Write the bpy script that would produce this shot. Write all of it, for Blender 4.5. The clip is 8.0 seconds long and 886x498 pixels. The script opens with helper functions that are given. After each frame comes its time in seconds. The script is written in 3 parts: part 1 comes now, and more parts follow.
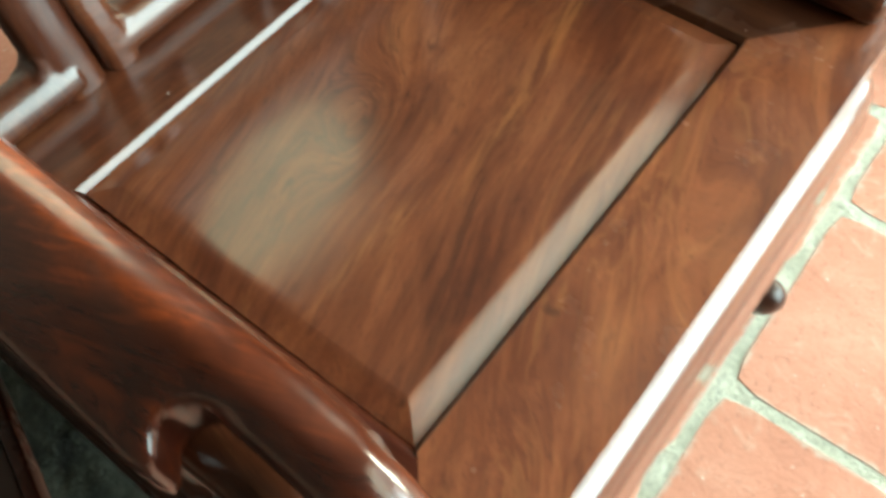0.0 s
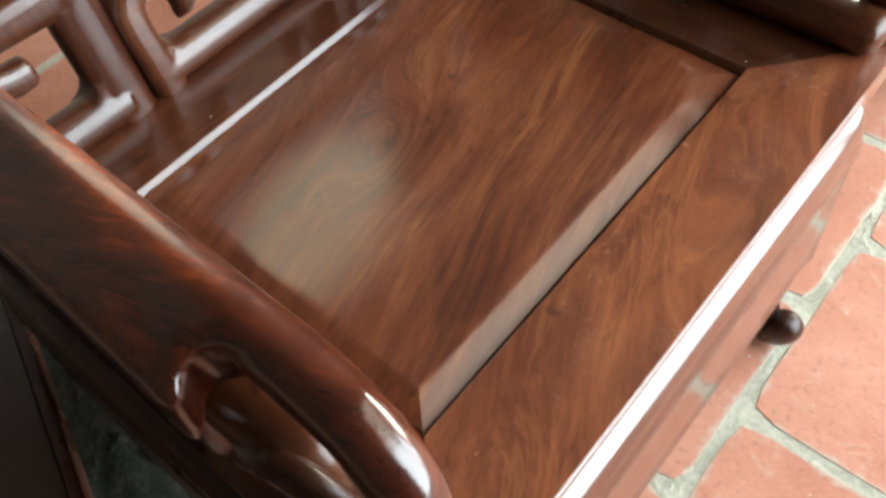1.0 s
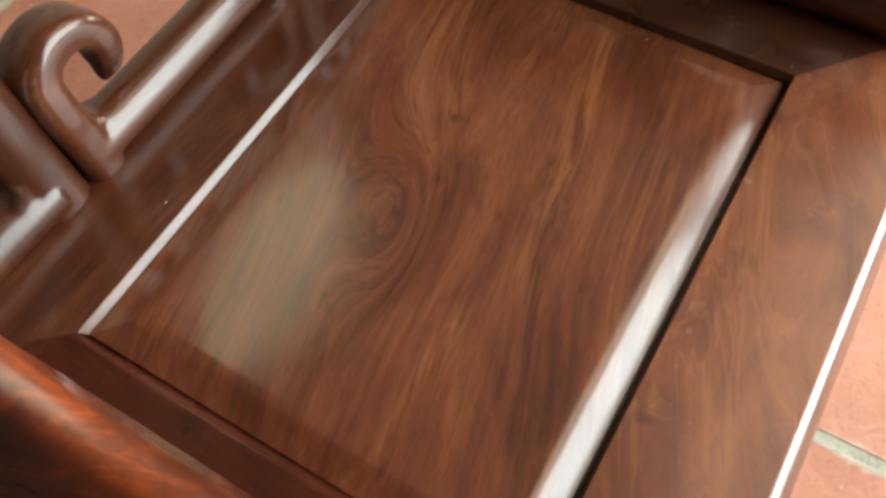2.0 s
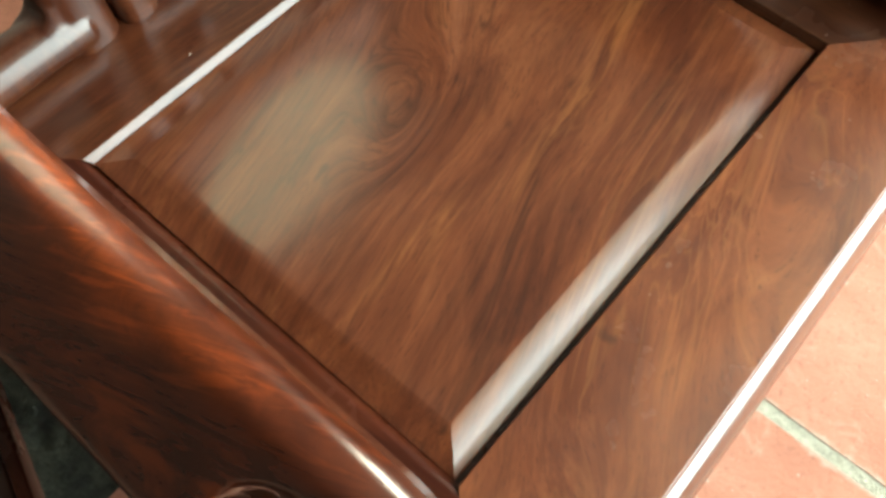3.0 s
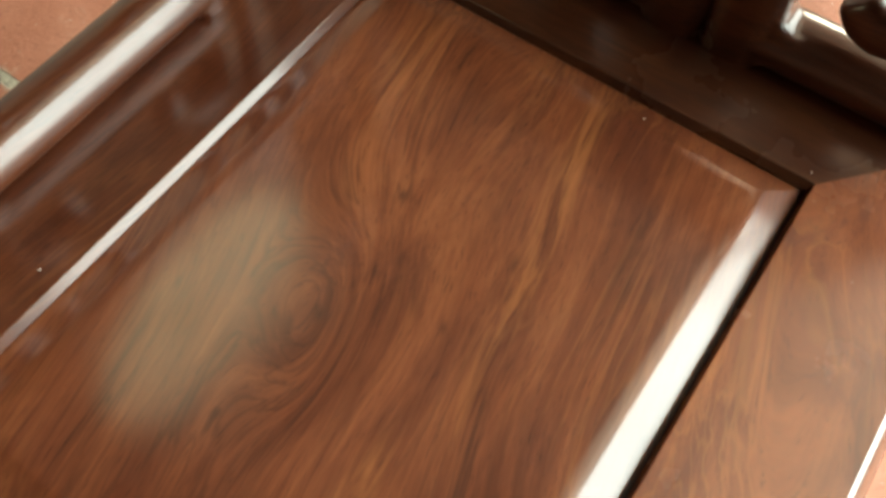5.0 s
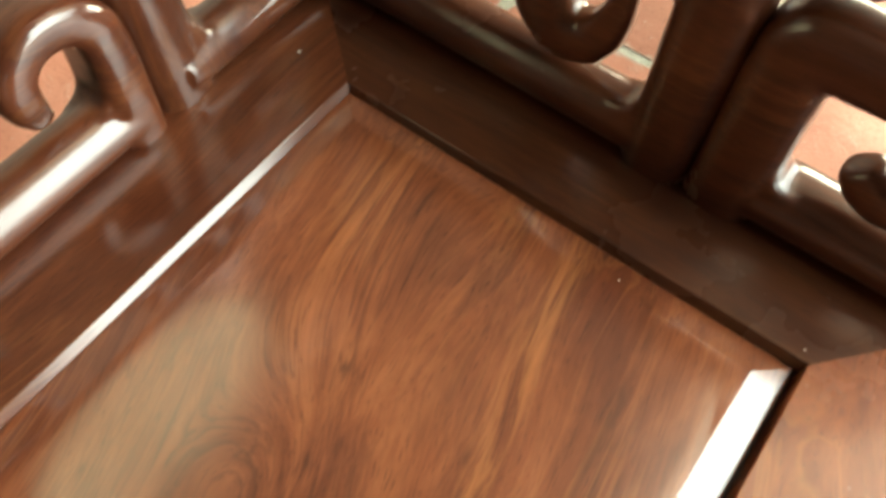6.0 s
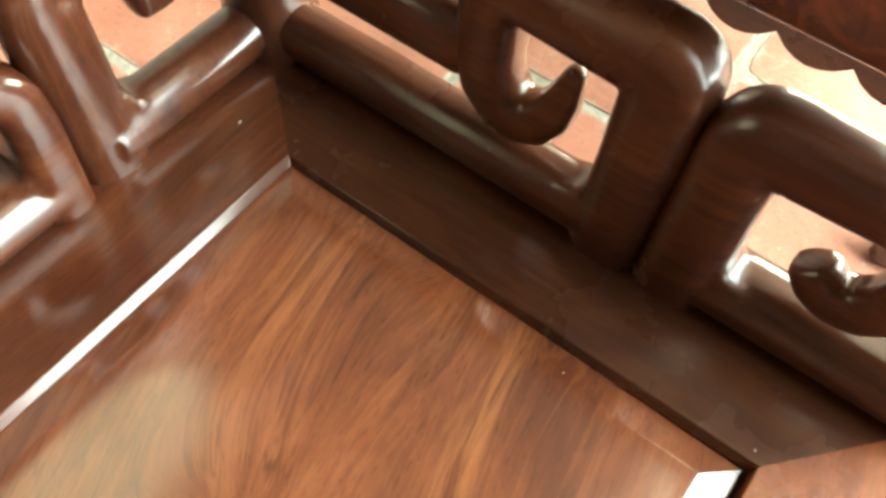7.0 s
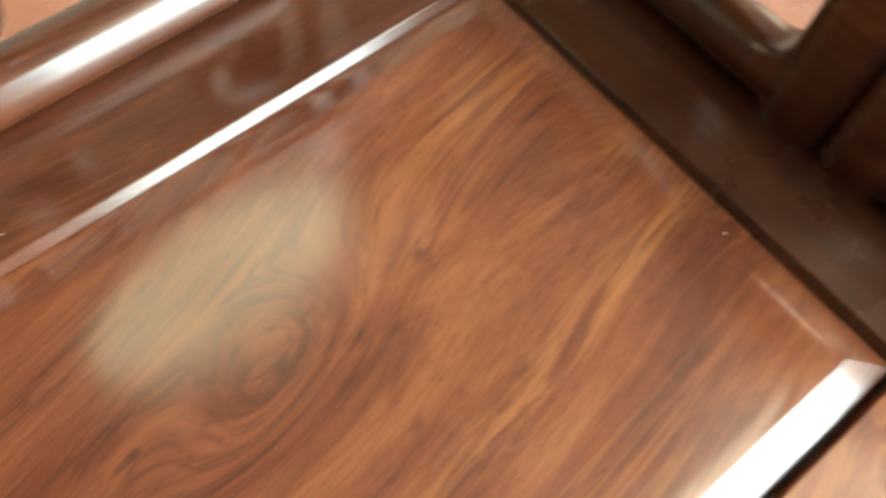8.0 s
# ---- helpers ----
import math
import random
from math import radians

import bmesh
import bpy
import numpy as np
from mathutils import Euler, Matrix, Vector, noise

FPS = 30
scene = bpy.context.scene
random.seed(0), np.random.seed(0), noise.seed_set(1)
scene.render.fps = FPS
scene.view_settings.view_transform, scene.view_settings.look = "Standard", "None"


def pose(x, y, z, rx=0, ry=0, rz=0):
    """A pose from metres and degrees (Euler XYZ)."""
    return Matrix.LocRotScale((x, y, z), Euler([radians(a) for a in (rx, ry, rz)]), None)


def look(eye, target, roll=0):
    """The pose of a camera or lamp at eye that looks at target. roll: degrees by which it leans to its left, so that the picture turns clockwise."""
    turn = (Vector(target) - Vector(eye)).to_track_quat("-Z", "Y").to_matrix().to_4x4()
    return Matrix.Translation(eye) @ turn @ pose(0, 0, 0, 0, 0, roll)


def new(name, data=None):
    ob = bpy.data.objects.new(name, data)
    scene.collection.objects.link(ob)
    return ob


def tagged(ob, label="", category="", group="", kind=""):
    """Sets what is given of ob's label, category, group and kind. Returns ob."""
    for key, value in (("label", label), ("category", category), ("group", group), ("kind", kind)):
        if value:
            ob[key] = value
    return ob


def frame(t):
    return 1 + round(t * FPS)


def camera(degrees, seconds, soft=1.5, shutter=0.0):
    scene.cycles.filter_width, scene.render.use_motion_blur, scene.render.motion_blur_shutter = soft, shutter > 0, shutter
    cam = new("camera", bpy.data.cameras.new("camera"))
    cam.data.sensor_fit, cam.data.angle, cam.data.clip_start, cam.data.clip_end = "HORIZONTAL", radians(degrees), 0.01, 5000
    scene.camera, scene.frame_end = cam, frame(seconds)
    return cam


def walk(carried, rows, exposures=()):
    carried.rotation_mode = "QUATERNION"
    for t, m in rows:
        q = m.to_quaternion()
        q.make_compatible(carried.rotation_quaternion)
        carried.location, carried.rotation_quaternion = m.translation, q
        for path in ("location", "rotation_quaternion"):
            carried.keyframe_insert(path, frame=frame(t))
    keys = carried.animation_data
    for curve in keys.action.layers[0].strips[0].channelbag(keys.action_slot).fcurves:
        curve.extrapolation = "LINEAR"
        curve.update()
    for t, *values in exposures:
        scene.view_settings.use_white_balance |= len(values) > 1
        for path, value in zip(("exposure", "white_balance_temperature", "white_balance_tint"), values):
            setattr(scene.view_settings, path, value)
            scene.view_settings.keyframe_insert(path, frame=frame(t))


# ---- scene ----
cam = camera(56.0, 8.0, soft=3.2, shutter=0.5)
PATH = [
    (0, (-0.093, -0.12, 0.907), (0.663, 0.577, -0.809), -5.3),
    (0.5, (-0.11, -0.179, 0.915), (0.672, 0.542, -0.779), -6.5),
    (1, (-0.12, -0.17, 0.925), (0.662, 0.674, -0.711), -8.3),
    (1.2, (-0.105, -0.146, 0.922), (0.714, 0.661, -0.714), -7.1),
    (2.3, (-0.049, 0.012, 0.889), (0.723, 0.52, -0.884), -4.2),
    (2.5, (-0.059, 0.006, 0.886), (0.669, 0.534, -0.9), -3.1),
    (3, (-0.077, -0.044, 0.887), (0.624, 0.515, -0.901), 2.4),
    (3.5, (-0.072, -0.037, 0.901), (0.688, 0.532, -0.859), 1.7),
    (4, (-0.059, 0.001, 0.897), (0.64, 0.5, -0.909), 0.4),
    (4.2, (-0.029, 0.015, 0.892), (0.687, 0.543, -0.899), -1.8),
    (5.3, (0.085, 0.04, 0.84), (0.883, 0.55, -0.922), 2.9),
    (5.5, (0.109, 0.05, 0.842), (0.917, 0.568, -0.913), 2.8),
    (6, (0.146, 0.066, 0.838), (0.972, 0.606, -0.902), 3.6),
    (6.5, (0.183, 0.066, 0.842), (1.06, 0.626, -0.866), 3.8),
    (7, (0.185, 0.069, 0.835), (1.102, 0.612, -0.858), 6.7),
    (7.5, (0.17, 0.052, 0.81), (0.984, 0.559, -0.945), 10.2),
    (8, (0.133, 0.055, 0.806), (0.755, 0.682, -0.988), 5.9),
]
EXPOSURES = [(0.0, 0.38, 6100, -16), (0.5, -0.23, 6150, -5), (1.2, 0.16, 6250, 2), (2.4, 0.03, 6850, -1), (3.0, 0.40, 6600, -7), (3.5, 0.22, 6550, -5), (4.2, 0.18, 6650, -4), (5.5, 0.50, 7300, -3), (6.0, 0.88, 7150, -5),
             (6.5, 1.20, 6600, -9), (7.0, 1.27, 6700, -9), (7.5, 1.26, 6350, -10), (8.0, 1.20, 6250, -12)]
walk(cam, [(t, look(eye, target, roll)) for t, eye, target, roll in PATH], EXPOSURES)

# ---- world and light ----
world = bpy.data.worlds.new("daylight")
scene.world = world
world.use_nodes = True
wn = world.node_tree.nodes
sky = wn.new("ShaderNodeTexSky")
sky.sky_type = "NISHITA"
sky.sun_disc = False
sky.sun_elevation = radians(77)
sky.sun_rotation = radians(160)
wn["Background"].inputs["Strength"].default_value = 0.12
world.node_tree.links.new(sky.outputs["Color"], wn["Background"].inputs["Color"])


def sun_light():
    data = bpy.data.lights.new("sun", "SUN")
    data.energy, data.angle, data.color = 2.5, radians(0.6), (1.0, 0.95, 0.87)
    ob = new("sun", data)
    ob.matrix_world = look((1.5, -4.6, 7.5), (0.9, -3.0, 0.0))
    return ob


def window_light(name, at, towards, width, height, watts, colour):
    data = bpy.data.lights.new(name, "AREA")
    data.shape, data.size, data.size_y = "RECTANGLE", width, height
    data.energy, data.color = watts, colour
    ob = new(name, data)
    ob.matrix_world = look(at, towards)
    return ob


sun_light()
window_light("window_daylight", (1.30, -1.98, 1.92), (1.30, 0.0, 1.92), 2.00, 3.20, 190.0, (0.92, 0.96, 1.0))
window_light("window_daylight", (3.450, -1.98, 1.76), (3.450, 0.0, 1.76), 1.90, 2.52, 150.0, (0.95, 0.97, 1.0))
window_light("side_window_daylight", (4.58, -0.25, 1.38), (0.0, -0.25, 1.38), 2.3, 0.96, 175.0, (1.0, 0.89, 0.74))

# ---- materials ----


class Nodes:
    """Short hand for building a node material."""

    def __init__(self, name):
        self.mat = bpy.data.materials.new(name)
        self.mat.use_nodes = True
        self.tree = self.mat.node_tree
        self.bsdf = self.tree.nodes["Principled BSDF"]

    def add(self, kind, **inputs):
        node = self.tree.nodes.new(kind)
        for key, value in inputs.items():
            self.put(node, key.replace("_", " "), value)
        return node

    def put(self, node, key, value):
        socket = node.inputs[int(key[1:])] if key[0] == "i" and key[1:].isdigit() else node.inputs[key]
        if isinstance(value, bpy.types.NodeSocket):
            self.tree.links.new(value, socket)
        else:
            socket.default_value = value

    def math(self, op, a, b=0.0):
        node = self.add("ShaderNodeMath", i0=a, i1=b)
        node.operation = op
        return node.outputs[0]

    def vmath(self, op, a, b=(0, 0, 0)):
        node = self.add("ShaderNodeVectorMath", i0=a, i1=b)
        node.operation = op
        return node.outputs["Value"] if op in ("LENGTH", "DISTANCE", "DOT_PRODUCT") else node.outputs["Vector"]

    def noise(self, vector, scale, detail=4.0, rough=0.55, distortion=0.0):
        node = self.add("ShaderNodeTexNoise", Vector=vector, Scale=scale, Detail=detail, Roughness=rough, Distortion=distortion)
        return node.outputs["Fac"]

    def ramp(self, fac, *stops):
        node = self.add("ShaderNodeValToRGB", Fac=fac)
        band = node.color_ramp.elements
        while len(band) < len(stops):
            band.new(0.5)
        for e, (pos, colour) in zip(band, stops):
            e.position, e.color = pos, (*colour, 1.0)
        return node.outputs["Color"]

    def mix(self, fac, a, b, blend="MIX"):
        node = self.add("ShaderNodeMix")
        node.data_type, node.blend_type = "RGBA", blend
        for n, v in ((0, fac), (6, a), (7, b)):
            if isinstance(v, tuple) and len(v) == 3:
                v = (*v, 1.0)
            self.put(node, f"i{n}", v)
        return node.outputs[2]

    def remap(self, fac, lo, hi, to_lo, to_hi):
        node = self.add("ShaderNodeMapRange")
        for key, v in (("Value", fac), ("From Min", lo), ("From Max", hi), ("To Min", to_lo), ("To Max", to_hi)):
            self.put(node, key, v)
        return node.outputs["Result"]

    def coords(self):
        return self.add("ShaderNodeTexCoord").outputs["Object"]

    def turned(self, vector, degrees, scale=(1, 1, 1)):
        node = self.add("ShaderNodeMapping", Vector=vector)
        node.inputs["Rotation"].default_value = [radians(d) for d in degrees]
        node.inputs["Scale"].default_value = scale
        return node.outputs["Vector"]

    def bump(self, height, strength, distance=0.002):
        node = self.add("ShaderNodeBump", Height=height, Strength=strength, Distance=distance)
        self.put(self.bsdf, "Normal", node.outputs["Normal"])
        return node

    def set(self, **inputs):
        for key, value in inputs.items():
            self.put(self.bsdf, key.replace("_", " "), value)
        return self.mat


def rosewood(name, turn, whorls=(), tone=1.0, gloss=0.16, figure=1.0, warm=1.0, coat=1.62, streak=0.56, flame=0.0, veins=(), sheen=(), knots=()):
    """Polished red hardwood whose grain runs along x after turning the coordinates."""
    n = Nodes(name)
    pos = n.coords()
    along = n.turned(pos, turn)
    warp = n.add("ShaderNodeTexNoise", Vector=n.vmath("MULTIPLY", along, (2.2, 6.0, 6.0)), Scale=1.0, Detail=2.0).outputs["Color"]
    warp = n.vmath("MULTIPLY", n.vmath("SUBTRACT", warp, (0.5, 0.5, 0.5)), (0.05 * figure, 0.07 * figure, 0.07 * figure))
    at = n.vmath("ADD", along, warp)
    sep = n.add("ShaderNodeSeparateXYZ", Vector=at)
    x, across, up = sep.outputs
    for wx, wy, wz, size in whorls:
        away = n.vmath("SUBTRACT", n.vmath("ADD", pos, n.vmath("MULTIPLY", warp, (0.9, 0.9, 0.9))), (wx, wy, wz))
        away = n.vmath("MULTIPLY", n.turned(away, turn), (0.62, 1.0, 1.0))
        far = n.vmath("LENGTH", away)
        near = n.math("POWER", 2.718, n.math("MULTIPLY", n.math("MULTIPLY", far, far), -1.0 / size**2))
        near = n.math("MULTIPLY", near, 0.36)
        across = n.math("ADD", n.math("MULTIPLY", across, n.math("SUBTRACT", 1.0, near)), n.math("MULTIPLY", n.math("ADD", far, 0.3), near))
    flat = n.add("ShaderNodeCombineXYZ", X=x, Y=across, Z=up).outputs[0]
    cloud = n.noise(n.vmath("MULTIPLY", flat, (5.0, 15.0, 15.0)), 1.0, 5.0, 0.62, 0.9)
    broad = n.noise(n.vmath("MULTIPLY", flat, (3.2, 38.0, 38.0)), 1.0, 4.0, 0.6, 0.9)
    bands = n.noise(n.vmath("MULTIPLY", flat, (9.0, 130.0, 130.0)), 1.0, 5.0, 0.66, 0.5)
    fine = n.noise(n.vmath("MULTIPLY", flat, (26.0, 620.0, 620.0)), 1.0, 3.0, 0.6)
    pores = n.noise(n.vmath("MULTIPLY", flat, (75.0, 900.0, 900.0)), 1.0, 2.0, 0.5)
    dark = n.noise(n.vmath("MULTIPLY", flat, (6.5, 60.0, 60.0)), 1.3, 5.0, 0.70, 0.7)

    def zone(spots):
        """How far a place lies inside long soft spots: x, y, half length, half width, degrees."""
        total = 0.0
        for zx, zy, half, wide, lean in spots:
            off = n.vmath("SUBTRACT", n.vmath("ADD", pos, warp), (zx, zy, SEAT))
            off = n.vmath("MULTIPLY", n.turned(off, (0, 0, -lean)), (1.0 / half, 1.0 / wide, 0.0))
            far = n.vmath("LENGTH", off)
            total = n.math("ADD", n.math("POWER", 2.718, n.math("MULTIPLY", n.math("MULTIPLY", far, far), -1.0)), total)
        return total

    if veins:
        dark = n.math("ADD", dark, n.math("MULTIPLY", zone(veins), 0.13))
    t, g = tone, tone * warm
    mixed = n.math("ADD", n.math("MULTIPLY", cloud, 0.52), n.math("ADD", n.math("MULTIPLY", broad, 0.30), n.math("MULTIPLY", bands, 0.18)))
    base = n.ramp(mixed, (0.31, (0.072 * t, 0.0190 * g, 0.0098 * g)), (0.44, (0.135 * t, 0.0380 * g, 0.0165 * g)),
                  (0.55, (0.222 * t, 0.0690 * g, 0.0280 * g)), (0.71, (0.340 * t, 0.127 * g, 0.0510 * g)))
    base = n.mix(n.remap(fine, 0.36, 0.60, 0.17, 0.0), base, (0.056 * t, 0.019 * g, 0.011 * g))
    base = n.mix(n.remap(dark, streak, streak + 0.16, 0.0, 0.42), base, (0.030 * t, 0.0115 * g, 0.008 * g))
    base = n.mix(n.remap(pores, 0.60, 0.70, 0.0, 0.42), base, (0.040 * t, 0.014 * g, 0.009 * g))
    # thin golden and dark lines that come and go, and a few small knots
    where = n.noise(n.vmath("MULTIPLY", flat, (5.0, 12.0, 12.0)), 1.0, 2.0, 0.5)
    thread = n.noise(n.vmath("ADD", n.vmath("MULTIPLY", flat, (3.0, 95.0, 95.0)), (7.3, 1.9, 0.0)), 1.0, 2.0, 0.5, 0.2)
    gold = n.math("MULTIPLY", n.remap(n.math("ABSOLUTE", n.math("SUBTRACT", thread, 0.5)), 0.0, 0.055, 0.22, 0.0), n.remap(where, 0.46, 0.62, 0.0, 1.0))
    base = n.mix(gold, base, (0.42 * t, 0.175 * g, 0.058 * g))
    if sheen:
        base = n.mix(n.math("MULTIPLY", zone(sheen), n.remap(bands, 0.40, 0.62, 0.0, 0.42)), base, (0.46 * t, 0.190 * g, 0.062 * g))
    vein = n.noise(n.vmath("ADD", n.vmath("MULTIPLY", flat, (3.5, 110.0, 110.0)), (1.7, 8.4, 0.0)), 1.0, 2.0, 0.5, 0.2)
    line = n.math("MULTIPLY", n.remap(n.math("ABSOLUTE", n.math("SUBTRACT", vein, 0.5)), 0.0, 0.045, 0.38, 0.0), n.remap(where, 0.54, 0.38, 0.0, 1.0))
    base = n.mix(line, base, (0.030 * t, 0.0115 * g, 0.008 * g))
    knot = n.noise(n.vmath("MULTIPLY", flat, (34.0, 62.0, 62.0)), 1.0, 2.0, 0.5)
    base = n.mix(n.remap(knot, 0.71, 0.80, 0.0, 0.6), base, (0.036 * t, 0.013 * g, 0.009 * g))
    if knots:
        base = n.mix(n.math("MINIMUM", n.math("MULTIPLY", zone(knots), 0.5), 0.5), base, (0.034 * t, 0.013 * g, 0.009 * g))
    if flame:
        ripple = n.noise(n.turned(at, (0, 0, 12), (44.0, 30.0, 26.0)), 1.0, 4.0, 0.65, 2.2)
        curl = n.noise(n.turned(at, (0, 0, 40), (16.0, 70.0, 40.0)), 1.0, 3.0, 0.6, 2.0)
        # Besides the figure, an orange band paints the lit ridge's glow along the crest.
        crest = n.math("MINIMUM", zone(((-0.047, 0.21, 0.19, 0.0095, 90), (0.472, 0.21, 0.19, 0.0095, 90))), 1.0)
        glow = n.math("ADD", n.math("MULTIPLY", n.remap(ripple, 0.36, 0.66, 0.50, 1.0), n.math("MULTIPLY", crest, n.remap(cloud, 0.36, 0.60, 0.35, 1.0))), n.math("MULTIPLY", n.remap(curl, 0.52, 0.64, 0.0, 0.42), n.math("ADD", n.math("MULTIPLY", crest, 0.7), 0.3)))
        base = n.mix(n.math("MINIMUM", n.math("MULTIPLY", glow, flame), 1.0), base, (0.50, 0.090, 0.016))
    smear = n.noise(pos, 14.0, 4.0, 0.6)
    n.bump(n.math("ADD", n.math("MULTIPLY", fine, 0.3), n.noise(pos, 22.0, 1.0, 0.5)), 0.014, 0.002)
    return n.set(Base_Color=base, Roughness=n.remap(smear, 0.3, 0.7, 0.30, 0.42), Coat_Weight=1.0,
                 Coat_Roughness=n.remap(smear, 0.3, 0.75, gloss * 0.7, gloss * 1.5), Coat_IOR=coat, Specular_IOR_Level=0.14)


def terracotta():
    n = Nodes("terracotta_tile")
    pos = n.coords()
    wide = n.noise(pos, 5.0, 5.0, 0.6)
    grit = n.noise(pos, 90.0, 4.0, 0.7)
    lime = n.noise(pos, 24.0, 6.0, 0.72, 0.6)
    each = n.add("ShaderNodeObjectInfo").outputs["Random"]
    base = n.ramp(wide, (0.30, (0.40, 0.150, 0.090)), (0.5, (0.54, 0.232, 0.152)), (0.68, (0.63, 0.310, 0.220)))
    base = n.mix(n.remap(each, 0.0, 1.0, 0.0, 0.35), base, (0.58, 0.240, 0.150))
    base = n.mix(n.remap(grit, 0.30, 0.45, 0.45, 0.0), base, (0.26, 0.10, 0.06))
    base = n.mix(n.remap(lime, 0.58, 0.74, 0.0, 0.6), base, (0.64, 0.47, 0.36))
    flecks = n.noise(pos, 130.0, 2.0, 0.5)
    base = n.mix(n.remap(flecks, 0.70, 0.76, 0.0, 0.8), base, (0.70, 0.64, 0.54))
    away = n.vmath("ABSOLUTE", pos)
    parts = n.add("ShaderNodeSeparateXYZ", Vector=away).outputs
    rim = n.math("ADD", n.math("MAXIMUM", parts[0], parts[1]), n.math("MULTIPLY", n.noise(n.vmath("ADD", pos, n.vmath("MULTIPLY", n.add("ShaderNodeCombineXYZ", X=each, Y=each).outputs[0], (40.0, 25.0, 0.0))), 30.0, 5.0, 0.7), 0.034))
    base = n.mix(n.remap(rim, 0.1545, 0.1600, 0.0, 0.55), base, (0.55, 0.51, 0.42))
    n.bump(n.math("ADD", n.math("MULTIPLY", grit, 0.4), lime), 0.5, 0.004)
    return n.set(Base_Color=base, Roughness=n.remap(wide, 0.3, 0.7, 0.62, 0.80))


def mortar(name, dark, light):
    n = Nodes(name)
    pos = n.coords()
    grit = n.noise(pos, 120.0, 6.0, 0.75)
    lump = n.noise(pos, 22.0, 5.0, 0.65)
    base = n.mix(n.remap(lump, 0.35, 0.65, 0.0, 1.0), dark, light)
    base = n.mix(n.remap(grit, 0.32, 0.5, 0.6, 0.0), base, tuple(c * 0.45 for c in dark))
    n.bump(n.math("ADD", grit, n.math("MULTIPLY", lump, 2.0)), 0.9, 0.006)
    return n.set(Base_Color=base, Roughness=0.92)


def plaster(name, colour):
    n = Nodes(name)
    pos = n.coords()
    wide = n.noise(pos, 1.3, 5.0, 0.6)
    fine = n.noise(pos, 60.0, 3.0, 0.6)
    base = n.mix(n.remap(wide, 0.35, 0.7, 0.0, 0.5), colour, tuple(c * 0.72 for c in colour))
    n.bump(fine, 0.2, 0.003)
    return n.set(Base_Color=base, Roughness=0.9)


def marble():
    n = Nodes("pale_marble")
    pos = n.coords()
    vein = n.noise(pos, 9.0, 7.0, 0.65, 1.8)
    base = n.ramp(vein, (0.30, (0.62, 0.55, 0.34)), (0.47, (0.82, 0.74, 0.48)), (0.70, (0.88, 0.80, 0.56)))
    return n.set(Base_Color=base, Roughness=0.22, Coat_Weight=0.4, Coat_Roughness=0.05)


SEAT = 0.44
WOOD_PANEL = rosewood("rosewood_panel", (0, 0, -14), whorls=((0.158, 0.179, 0.44, 0.033),), figure=1.5, gloss=0.16, coat=1.78, tone=0.85, warm=0.94,
                      veins=((0.145, 0.062, 0.075, 0.012, 19), (0.05, 0.035, 0.05, 0.020, 15), (0.30, 0.065, 0.06, 0.012, 21), (0.34, 0.19, 0.03, 0.03, 0), (0.20, 0.140, 0.02, 0.006, 25)),
                      sheen=((0.30, 0.119, 0.09, 0.010, 11), (0.24, 0.10, 0.12, 0.006, 12), (0.09, 0.103, 0.05, 0.008, 0), (0.33, 0.235, 0.04, 0.02, 20), (0.38, 0.133, 0.025, 0.004, 12)),
                      knots=((0.199, 0.125, 0.004, 0.0022, 20), (0.197, 0.165, 0.005, 0.0025, 40), (0.255, 0.117, 0.006, 0.002, 15), (0.246, 0.182, 0.004, 0.003, 0), (0.158, 0.179, 0.005, 0.003, 20)))
# Tone lifted for the light that falls on the front board.
WOOD_FRONT = rosewood("rosewood_front_board", (0, 0, -16), tone=1.12, figure=2.6, warm=0.98, gloss=0.22, coat=1.62)
# Frame tones lowered to hold the shade and dark reflections on these boards.
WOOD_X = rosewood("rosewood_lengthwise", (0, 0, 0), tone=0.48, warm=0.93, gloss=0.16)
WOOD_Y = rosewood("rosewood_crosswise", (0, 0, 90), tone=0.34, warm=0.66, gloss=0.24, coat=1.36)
WOOD_SIDE_SHADED = rosewood("rosewood_side_board_shaded", (0, 0, 90), tone=0.30, warm=1.0, gloss=0.24, coat=1.40)
WOOD_APRON = rosewood("rosewood_apron", (0, 0, 0), tone=0.62, warm=0.93, gloss=0.14, coat=1.95)
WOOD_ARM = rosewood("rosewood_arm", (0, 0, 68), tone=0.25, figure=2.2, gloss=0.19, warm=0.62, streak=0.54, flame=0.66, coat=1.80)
WOOD_Z = rosewood("rosewood_upright", (0, 90, 0), tone=0.40, warm=0.92, gloss=0.20)
WOOD_FRET = rosewood("rosewood_fretwork", (0, 0, 90), tone=0.46, warm=0.98, gloss=0.22, coat=1.45)
# Very low tone stands for the shade around the bench.
WOOD_BENCH = rosewood("bench_wood_shaded", (0, 0, 90), tone=0.16, warm=0.95, gloss=0.34)
# The same rosewood, darkened for parts that lie in shade.
WOOD_SHADED = rosewood("rosewood_shaded", (0, 0, 90), tone=0.25, warm=0.93, gloss=0.30, coat=1.45)
TILE = terracotta()
MORTAR = mortar("mortar_joint", (0.50, 0.49, 0.38), (0.72, 0.70, 0.57))
# Mortar colours taken far down for the shade on the floor there.
RUBBLE = mortar("shaded_mortar_crumbs", (0.022, 0.023, 0.017), (0.10, 0.105, 0.075))
WALL = plaster("wall_paint", (0.11, 0.09, 0.075))
LIME = plaster("limewash", (0.22, 0.20, 0.17))
SHADE = plaster("unseen_dark_wall", (0.05, 0.04, 0.033))
CEILING = plaster("ceiling_boards", (0.07, 0.056, 0.046))
